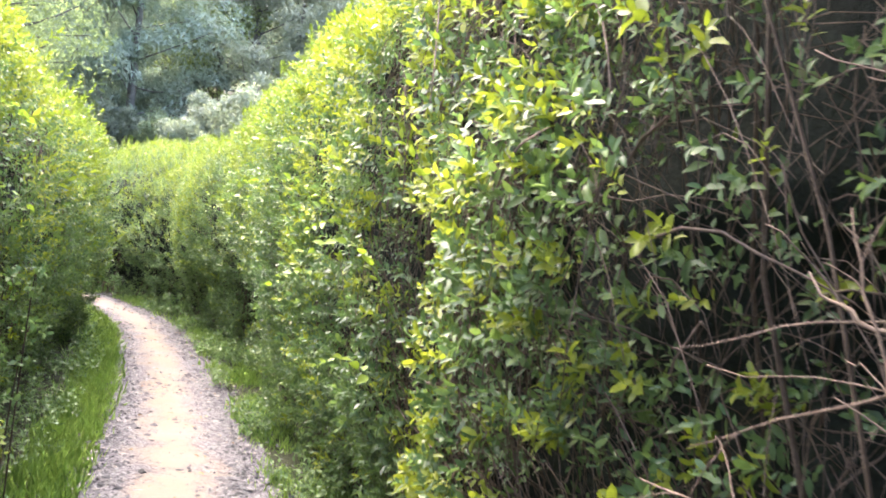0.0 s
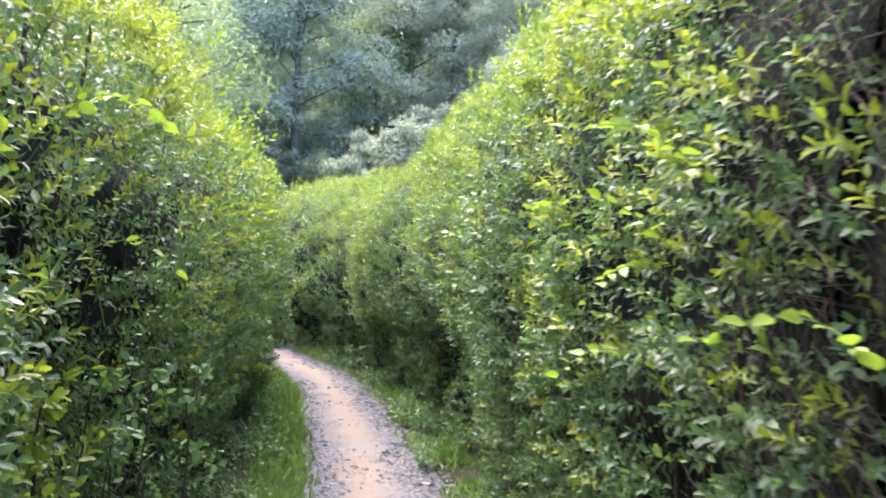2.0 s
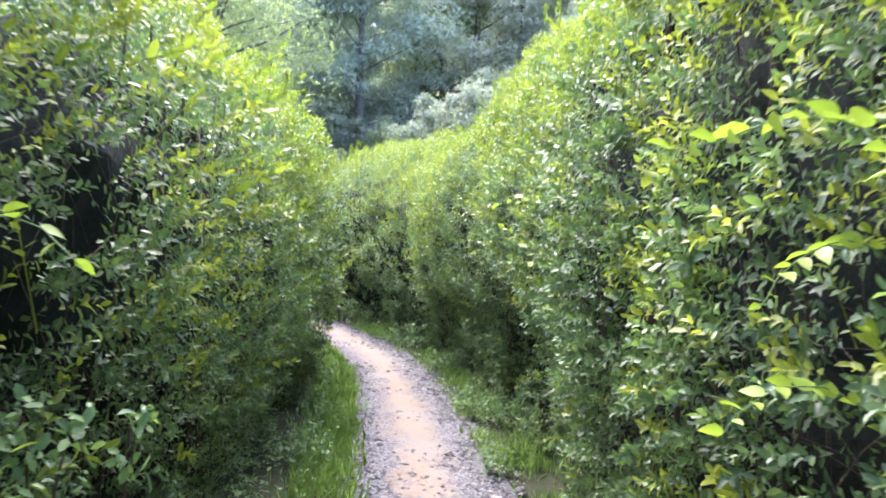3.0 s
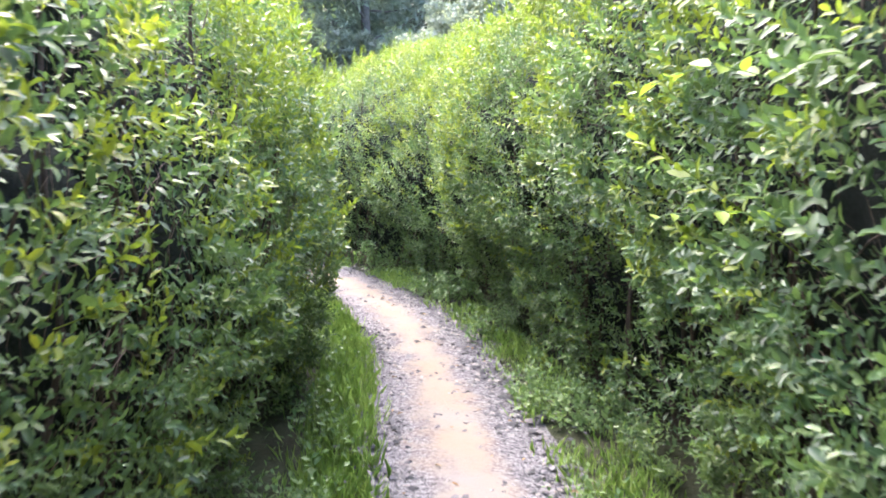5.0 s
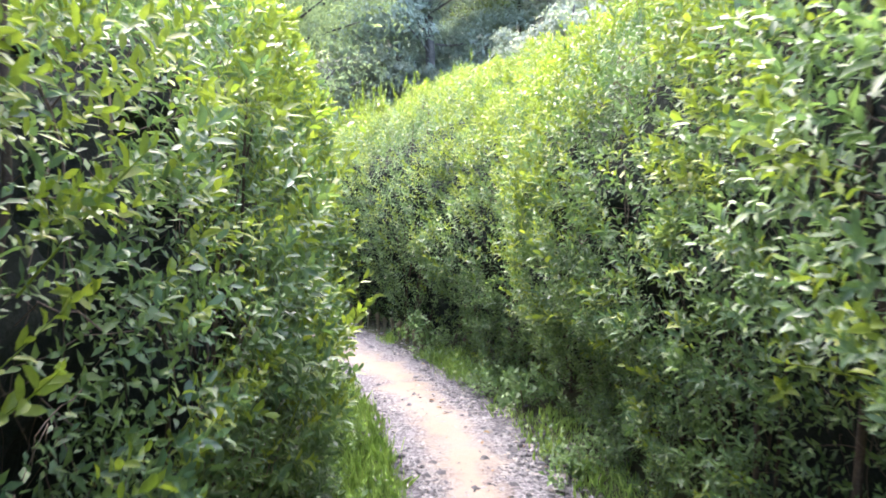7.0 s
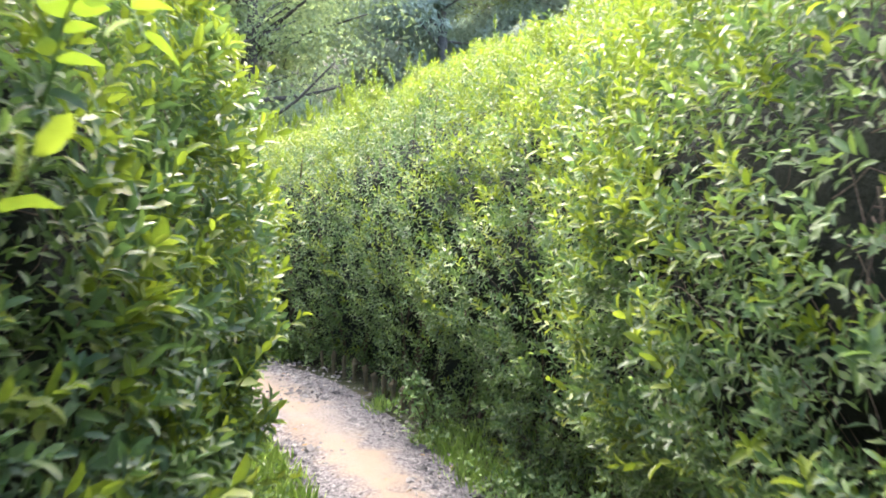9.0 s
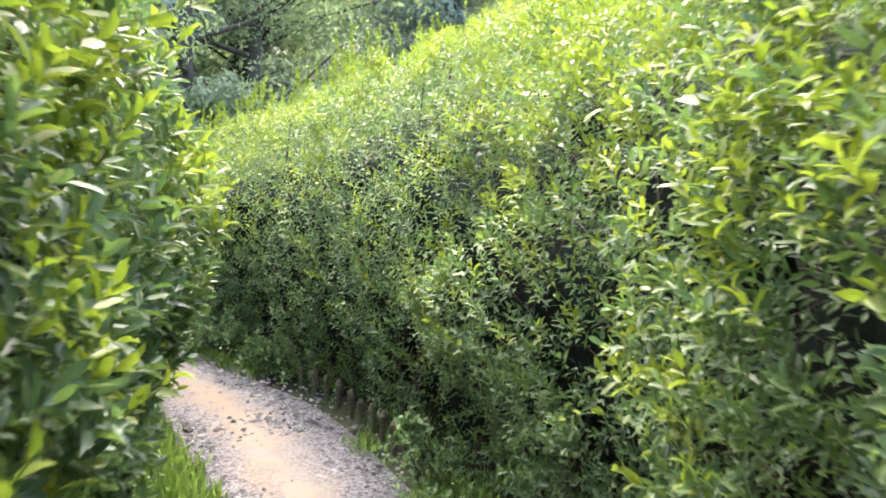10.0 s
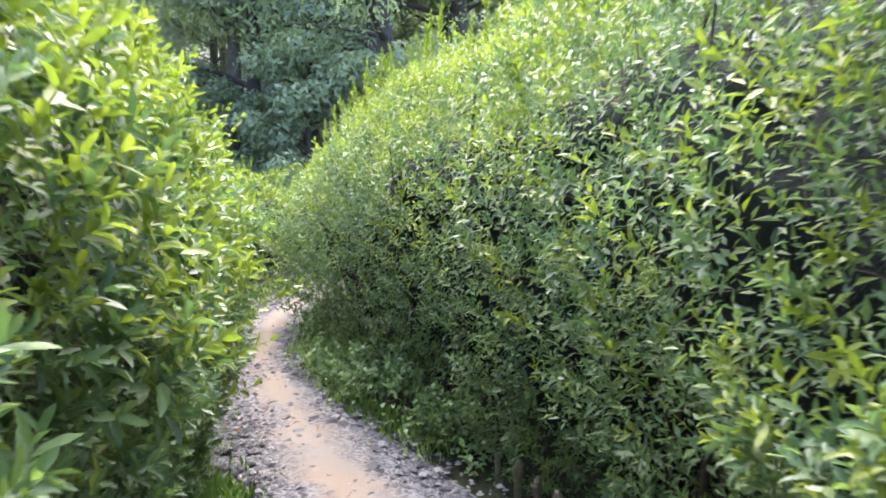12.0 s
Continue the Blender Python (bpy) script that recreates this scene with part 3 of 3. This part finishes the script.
# ---- verge plants ----
def build_verges():
    def strip(line, lo, hi, n, y0, y1):
        ok = np.where((line[:, 1] > y0) & (line[:, 1] < y1))[0]
        i = rng.choice(ok, n)
        d = unit(PR[i] - PL[i]) * (1 if line is PR else -1)
        return line[i] + d * rng.uniform(lo, hi, n)[:, None] + rng.normal(0, 0.03, (n, 2))

    def bare(x, y):
        return -5.8 < x < -5.0 and y > 11 or -4.8 < x < -4.4 and y > 11

    def patchy(q):
        return q[[noise.noise((x * 2.3, y * 2.3, 7)) > -0.3 + 0.5 * random.random() and not bare(x, y) for x, y in q]]

    def grass(pts, h, name, label):
        n = len(pts)
        b = np.column_stack([pts, np.full(n, 0.0)])
        lean = np.column_stack([rng.normal(0, 0.35, (n, 2)), np.ones(n)])
        v, t = leaves(b, lean, rng.normal(0, 1, (n, 3)), rng.uniform(0.35, 1.4, n) * h, 0.085, False)
        ob = new(name, tri_mesh(name, v, t, GRASS))
        tagged(ob, label, "grass", kind="stuff")

    grass(np.vstack([strip(PL, -0.05, 0.28, 20000, 1.5, 12), strip(PL, -0.08, 0.4, 3000, -3, 18)]), 0.085, "grass", "soft green grass on the verge of the path")
    grass(np.vstack([patchy(strip(PR, -0.03, 0.42, 18000, -1, 12)), patchy(strip(PR, 0.02, 0.8, 8000, 11, 17))]), 0.075, "grass", "sparse grass along the foot of the hedge")
    p = np.vstack([strip(PR, -0.02, 0.42, 3600, 0.5, 12), strip(PR, 0.08, 0.8, 1900, 11, 16), strip(PL, 0.12, 0.55, 2200, 1, 14)])
    p = p[[noise.noise((x * 1.9, y * 1.9, 3)) > -0.08 + 0.25 * random.random() and not (bare(x, y) and random.random() < 0.94) for x, y in p]]
    n = len(p)
    ax = np.column_stack([rng.normal(0, 0.4, (n, 2)), np.ones(n)])
    v, t = tuft(np.column_stack([p, np.zeros(n)]), ax, rng.uniform(0.05, 0.3, n), 7, rng.uniform(0.025, 0.05, n), 1.3, False, 85, 35)
    ob = new("weeds", tri_mesh("weeds", v, t, WEED))
    tagged(ob, "low leafy weeds at the foot of the hedges", "weeds", kind="stuff")


build_verges()


def build_litter():
    n = 260
    i = rng.integers(0, len(PL), n)
    p = PL[i] + rng.uniform(-0.05, 1.05, n)[:, None] * (PR[i] - PL[i])
    a = rng.uniform(0, 6.28, n)
    v, t = leaves(np.column_stack([p, np.full(n, 0.042)]), np.column_stack([np.cos(a), np.sin(a), rng.normal(0, 0.12, n)]), np.array([[0, 0, 1.0]]) + rng.normal(0, 0.2, (n, 3)), rng.uniform(0.02, 0.045, n))
    ob = new("fallen_leaves", tri_mesh("fallen_leaves", v, t, DRY))
    tagged(ob, "few dry fallen leaves scattered over the path", "leaf litter", kind="stuff")


build_litter()


# ---- wild sprays of broad bright leaves in front of the hedges ----
def build_bramble(x, y, z0, sprays, reach, lean, leaf, mat):
    root = new("bramble")
    root.location = (x, y, 0)
    tagged(root, "wild bramble with arching stems and broad bright green leaves", "bramble", "brambles at the hedges")
    for _ in range(sprays):
        b = np.array([rng.normal(0, 0.07), rng.normal(0, 0.07), -0.02])
        d = np.array([lean[0] + rng.normal(0, 0.25), lean[1] + rng.normal(0, 0.4), 0])
        h = z0 * rng.uniform(0.45, 1.1)
        f = np.linspace(0, 1, 9)[:, None]
        q = b + d * reach * f ** 1.6 + np.array([0, 0, 1.0]) * h * np.sin(f * 1.9) / math.sin(1.57)
        part_of("stem", tri_mesh("stem", *tube(q, np.linspace(0.004, 0.0015, 9), 5), TWIG), root)
        at = q[3:].repeat(2, 0)
        m = len(at)
        ax = unit(rng.normal(0, 0.7, (m, 3)) + np.array([lean[0], lean[1], 0.5]))
        part_of("leaf_spray", tri_mesh("leaf_spray", *tuft(at, ax, 0.05, 4, rng.uniform(0.7, 1.2, m) * leaf, 1.35, True, 80, 50), mat), root, kind="stuff")


build_bramble(-1.6, 2.75, 1.12, 15, 0.18, (0.3, 0.1), 0.034, YOUNG)
build_bramble(-1.76, 3.3, 1.05, 15, 0.18, (0.3, -0.1), 0.034, WEED)
for x, y, z, n in ((-6.75, 13.2, 0.32, 7), (-6.45, 13.08, 0.36, 8), (-6.1, 12.93, 0.3, 7), (-4.35, 11.62, 0.3, 6), (-3.2, 10.35, 0.28, 6)):
    build_bramble(x, y, z, n, 0.14, (-0.6, -0.7), 0.042, WEED)


# ---- wild vines with broad pale leaves that hang out of the hedge faces ----
BROAD_V = np.array([(0, 0, 0), (0.12, 0.2, 0.05), (0.35, 0.31, 0.07), (0.62, 0.25, 0.03), (0.85, 0.11, -0.05), (1, 0, -0.14),
                    (0.85, -0.11, -0.05), (0.62, -0.25, 0.03), (0.35, -0.31, 0.07), (0.12, -0.2, 0.05), (0.35, 0, -0.01), (0.65, 0, -0.04)])
BROAD_T = np.array([(0, 10, 1), (1, 10, 2), (2, 10, 11), (2, 11, 3), (3, 11, 4), (4, 11, 5), (5, 11, 6), (6, 11, 7), (7, 11, 8), (8, 11, 10), (8, 10, 9), (9, 10, 0)])
broad_leaf = tri_mesh("leaf", BROAD_V, BROAD_T, VINE)


def build_vine(start, tip, sag, count, leaf, seed):
    """A slender stem from inside the hedge to its tip, with broad leaves in two ranks."""
    r = np.random.default_rng(seed)
    start, tip = np.array(start), np.array(tip)
    root = new("wild_vine")
    root.location = start
    tagged(root, "wild vine with broad bright yellow-green leaves hanging out of the hedge", "vine", "vines in the hedges")
    f = np.linspace(0, 1, 12)[:, None]
    q = (tip - start) * f + np.array([0, 0, sag]) * np.sin(f * math.pi) + np.cumsum(r.normal(0, 0.006, (12, 3)), 0) * f
    part_of("stem", tri_mesh("stem", *tube(q, np.linspace(0.0022, 0.001, 12), 5), WEED), root)
    way = unit(np.gradient(q, axis=0))
    for k in range(count):
        g = 0.3 + 0.7 * (k + 0.5) / count
        at = np.array([np.interp(g, f[:, 0], q[:, c]) for c in range(3)])
        d = way[int(g * 11)]
        cross = unit(np.cross(d, np.array([0, 0, 1.0]))) * (1 if k % 2 else -1)
        ax = unit(d * r.uniform(0.2, 0.7) + cross + np.array([0, 0, r.uniform(-0.35, 0.35)]) + r.normal(0, 0.2, 3))
        up = unit(np.array([0, 0, 1.0]) - 0.5 * d + r.normal(0, 0.5, 3))
        y = unit(np.cross(up, ax))
        m = Matrix((ax, y, np.cross(ax, y))).transposed().to_4x4()
        ob = part_of("leaf", broad_leaf, root)
        ob.matrix_local = Matrix.Translation(at) @ m @ Matrix.Scale(0.66 * leaf * r.uniform(0.65, 1.15) * (1.1 - 0.4 * g), 4)


for k, (start, tip, sag, count, size) in enumerate((
        ((-0.3, 3.5, 1.35), (-0.8, 3.1, 1.6), 0.15, 20, 0.085), ((-0.25, 3.3, 1.5), (-0.72, 2.95, 1.75), 0.12, 20, 0.085), ((-0.35, 3.9, 1.4), (-0.68, 3.65, 1.35), 0.12, 15, 0.08),
        ((-0.35, 3.8, 1.1), (-0.7, 3.55, 1.2), 0.1, 14, 0.075), ((-0.1, 2.6, 1.2), (-0.45, 2.75, 1.35), 0.14, 15, 0.08), ((-0.1, 2.8, 0.85), (-0.4, 2.95, 1.0), 0.1, 14, 0.075),
        ((-2.1, 3.3, 1.2), (-1.6, 3.2, 1.4), 0.16, 9, 0.09), ((-2.1, 3.2, 0.9), (-1.66, 3.2, 1.1), 0.12, 9, 0.075), ((-1.9, 3.0, 1.6), (-1.5, 2.85, 1.7), 0.12, 15, 0.08),
        ((-1.05, 5.7, 1.3), (-1.5, 5.5, 1.5), 0.14, 14, 0.085), ((-1.05, 5.8, 1.1), (-1.48, 5.65, 1.3), 0.1, 8, 0.08), ((-2.5, 9.8, 1.5), (-2.95, 9.55, 1.75), 0.12, 10, 0.085),
        ((-2.5, 9.9, 1.7), (-2.98, 9.75, 1.85), 0.1, 15, 0.08), ((-3.2, 10.6, 0.6), (-3.55, 10.4, 0.75), 0.1, 8, 0.08), ((-3.5, 8.2, 1.5), (-3.08, 7.95, 1.6), 0.12, 15, 0.08))):
    build_vine(start, tip, sag, count, size, 40 + k)


# ---- dead branches in the gap of the old shrubs ----
def build_dead_branch(points, radius, seed):
    r = np.random.default_rng(seed)
    p = np.array(points, float)
    root = new("dead_branch")
    p += np.array([0.09, 0.03, 0])
    root.location = p[0]
    tagged(root, "bare dry brown branch caught in the hedge", "branch", "dead branches in the hedge")
    k = np.linspace(0, len(p) - 1, 14)
    q = np.column_stack([np.interp(k, np.arange(len(p)), c) for c in (p - p[0]).T]) + np.cumsum(r.normal(0, 0.006, (14, 3)), 0)
    part_of("branch", tri_mesh("branch", *tube(q, np.linspace(radius, radius * 0.4, 14), 7), DEAD), root)
    for j in (4, 7, 9, 11):
        d = unit(q[j] - q[j - 1] + r.normal(0, 0.02, 3)) * r.uniform(0.12, 0.3)
        h = np.linspace(0, 1, 6)[:, None]
        w = q[j] + d * h + np.cumsum(r.normal(0, 0.008, (6, 3)), 0) * h + np.array([0, 0, -0.05]) * h ** 2
        part_of("twig", tri_mesh("twig", *tube(w, np.linspace(radius * 0.4, 0.001, 6), 5), DEAD), root)


for k, (pts, rad) in enumerate((
        (((0.62, 0.55, 1.2), (0.42, 0.95, 1.2), (0.3, 1.4, 1.1)), 0.011), (((0.6, 0.6, 1.12), (0.45, 0.9, 1.36), (0.42, 1.05, 1.6)), 0.009), (((0.66, 0.6, 1.35), (0.5, 0.92, 1.4), (0.36, 1.3, 1.2)), 0.008),
        (((0.6, 0.75, 1.5), (0.46, 1.0, 1.48), (0.42, 1.1, 1.54)), 0.012), (((0.7, 0.5, 1.5), (0.52, 0.8, 1.7), (0.4, 1.2, 1.85)), 0.007))):
    build_dead_branch(pts, rad * 0.4, 70 + k)


# ---- wooden edging stakes ----
def build_stakes():
    line = PR[(PR[:, 0] < -4.5) & (PR[:, 0] > -5.85)]
    q = line[np.linspace(0, len(line) - 1, 54).astype(int)]
    root = new("path_edging")
    root.location = (*q[0], 0)
    tagged(root, "row of short weathered wooden stakes edging the path", "edging")
    for k, (x, y) in enumerate(q):
        h, r = rng.uniform(0.12, 0.17), rng.uniform(0.011, 0.015)
        pts = [(0, 0, -0.03), (0, 0, h * 0.5), (rng.normal(0, 0.008), rng.normal(0, 0.008), h - 0.008), (0, 0, h)]
        ob = part_of("stake", tri_mesh("stake", *tube(pts, [r, r, r * 0.97, r * 0.8], 9), STAKE, False), root)
        d = unit(np.array([0.6, 0.8]))
        ob.location = (x - q[0, 0] + d[0] * 0.16, y - q[0, 1] + d[1] * 0.16, 0)


build_stakes()


# ---- woodland behind ----
def build_tree(kind, height, crown, mat, clumps, per, leaf, seed, spread=0.35, stout=1.0):
    r = np.random.default_rng(seed)
    root = new("tree")
    bark = PINE_BARK if kind == "pine" else BARK
    n = 9
    f = np.linspace(0, 1, n)
    bend = np.column_stack([np.sin(f * 2.5 + seed) * 0.25 * f, np.cos(f * 2 + seed) * 0.25 * f])
    pts = np.column_stack([bend, f * height * 0.88 - 0.1])
    r0 = (height * 0.014 + 0.03) * stout
    part_of("trunk", tri_mesh("trunk", *tube(pts, r0 * (1 - 0.8 * f), 10), bark), root)
    centres = []
    for k in range(clumps):
        g = crown + (1 - crown) * (k + r.random()) / clumps
        a = k * 2.4 + r.normal(0, 0.4)
        reach = height * spread * (1.15 - 0.75 * (g - crown) / (1 - crown)) * r.uniform(0.55, 1.05)
        b = np.array([np.interp(g * 0.85, f, pts[:, 0]), np.interp(g * 0.85, f, pts[:, 1]), g * height * 0.75])
        e = b + np.array([math.cos(a) * reach, math.sin(a) * reach, height * 0.12 * r.uniform(0.4, 1.4)])
        h = np.linspace(0, 1, 5)[:, None]
        q = b + (e - b) * h + np.array([0, 0, 0.3]) * np.sin(h * 3) * r.normal(0, 0.6)
        part_of("limb", tri_mesh("limb", *tube(q, r0 * (0.2 if kind == "pine" else 0.35) * np.linspace(1, 0.25, 5), 5), bark), root)
        centres += [e, b + (e - b) * 0.6]
    c = np.array(centres)
    m = len(c) * per
    rad = height * (0.086 if kind == "pine" else 0.085) * r.uniform(0.7, 1.4, len(c))
    off = unit(r.normal(0, 1, (m, 3))) * (0.55 + 0.45 * r.random((m, 1)))
    if kind == "pine":   # needle pads: domes with open undersides
        off[:, 2] = np.abs(off[:, 2]) - 0.18
    p = np.repeat(c, per, 0) + off * np.repeat(rad, per)[:, None] * np.array([1.2, 1.2, 0.75])
    face = unit(off * 1.3 + np.array([0, 0, 0.5]) + r.normal(0, 0.4, (m, 3)))
    ax = unit(np.cross(face, r.normal(0, 1, (m, 3))) + off * 0.35)
    v, t = leaves(p, ax, face, r.uniform(0.6, 1.3, m) * leaf, 1.0 if kind != "pine" else 0.6, False)
    part_of("crown", tri_mesh("crown", v, t, mat), root, kind="stuff")
    return root


def place_trees():
    kinds = [
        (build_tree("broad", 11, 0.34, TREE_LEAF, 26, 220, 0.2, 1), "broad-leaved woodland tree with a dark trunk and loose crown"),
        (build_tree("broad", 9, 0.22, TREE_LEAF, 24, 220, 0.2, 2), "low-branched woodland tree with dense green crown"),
        (build_tree("pine", 14, 0.2, HAZY_LEAF, 22, 460, 0.24, 3, 0.27), "tall pine with pale grey-green needles, distance haze painted in"),
        (build_tree("pine", 12, 0.08, PINE_HAZE_LEAF, 22, 460, 0.24, 4, 0.3), "bushy pine with grey-green needles, distance haze painted in"),
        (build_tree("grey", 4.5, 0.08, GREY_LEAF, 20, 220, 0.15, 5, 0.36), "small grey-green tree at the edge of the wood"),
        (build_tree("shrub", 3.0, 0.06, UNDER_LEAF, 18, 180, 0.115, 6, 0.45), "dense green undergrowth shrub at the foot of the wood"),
        (build_tree("shrub", 3.2, 0.06, PINE_HAZE_LEAF, 16, 220, 0.12, 7, 0.45), "rounded shrub at the edge of the wood, blue-green with painted haze"),
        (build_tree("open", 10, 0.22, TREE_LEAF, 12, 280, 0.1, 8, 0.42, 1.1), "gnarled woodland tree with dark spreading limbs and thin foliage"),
    ]
    used = set()

    def put(k, x, y, sc, turn):
        ob, label = kinds[k]
        z = float(min(hill(np.array(x), np.array(y)), 30)) - 0.05
        m = pose(x, y, z, 0, 0, turn)
        if k in used:
            ob = copy_thing(ob, m)
        else:
            used.add(k)
            ob.matrix_basis = m
        ob.scale = (sc, sc, sc * random.uniform(0.92, 1.1))
        tagged(ob, label, "tree", "trees of the wood")

    r = random.Random(5)
    for ring, (dist, count) in enumerate(((22, 8), (28, 9), (34, 11), (41, 9), (50, 7))):
        for k in range(count):
            a = radians(-6 + 74 * (k + r.uniform(0.1, 0.9)) / count)   # turned left of straight ahead
            d = dist * r.uniform(0.9, 1.12)
            x, y = -3 - d * math.sin(a), 5 + d * math.cos(a)
            deg = math.degrees(a)
            if deg > 27:
                kind = r.choice((0, 0, 1, 1, 3))
            elif ring < 2:
                continue
            else:
                kind = r.choice((2, 3, 3, 2, 1))
            put(kind, x, y, r.uniform(0.85, 1.2), r.uniform(0, 360))
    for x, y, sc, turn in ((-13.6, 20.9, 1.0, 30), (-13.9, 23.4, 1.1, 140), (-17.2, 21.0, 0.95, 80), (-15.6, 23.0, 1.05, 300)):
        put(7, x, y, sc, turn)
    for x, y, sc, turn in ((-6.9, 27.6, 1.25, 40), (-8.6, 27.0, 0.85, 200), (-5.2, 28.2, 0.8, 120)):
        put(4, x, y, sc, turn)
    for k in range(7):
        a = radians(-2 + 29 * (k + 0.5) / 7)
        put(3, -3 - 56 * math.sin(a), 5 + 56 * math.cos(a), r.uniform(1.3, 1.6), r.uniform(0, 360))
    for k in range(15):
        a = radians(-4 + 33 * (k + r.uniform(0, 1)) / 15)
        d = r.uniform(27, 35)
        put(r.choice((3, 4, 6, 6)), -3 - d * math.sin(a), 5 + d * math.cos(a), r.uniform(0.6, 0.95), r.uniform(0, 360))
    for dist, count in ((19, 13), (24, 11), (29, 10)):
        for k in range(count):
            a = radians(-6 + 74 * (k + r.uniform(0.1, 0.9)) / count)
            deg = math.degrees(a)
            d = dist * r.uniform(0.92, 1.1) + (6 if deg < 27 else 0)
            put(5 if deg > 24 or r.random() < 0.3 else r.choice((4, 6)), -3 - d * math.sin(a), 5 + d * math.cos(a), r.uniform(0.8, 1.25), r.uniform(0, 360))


place_trees()
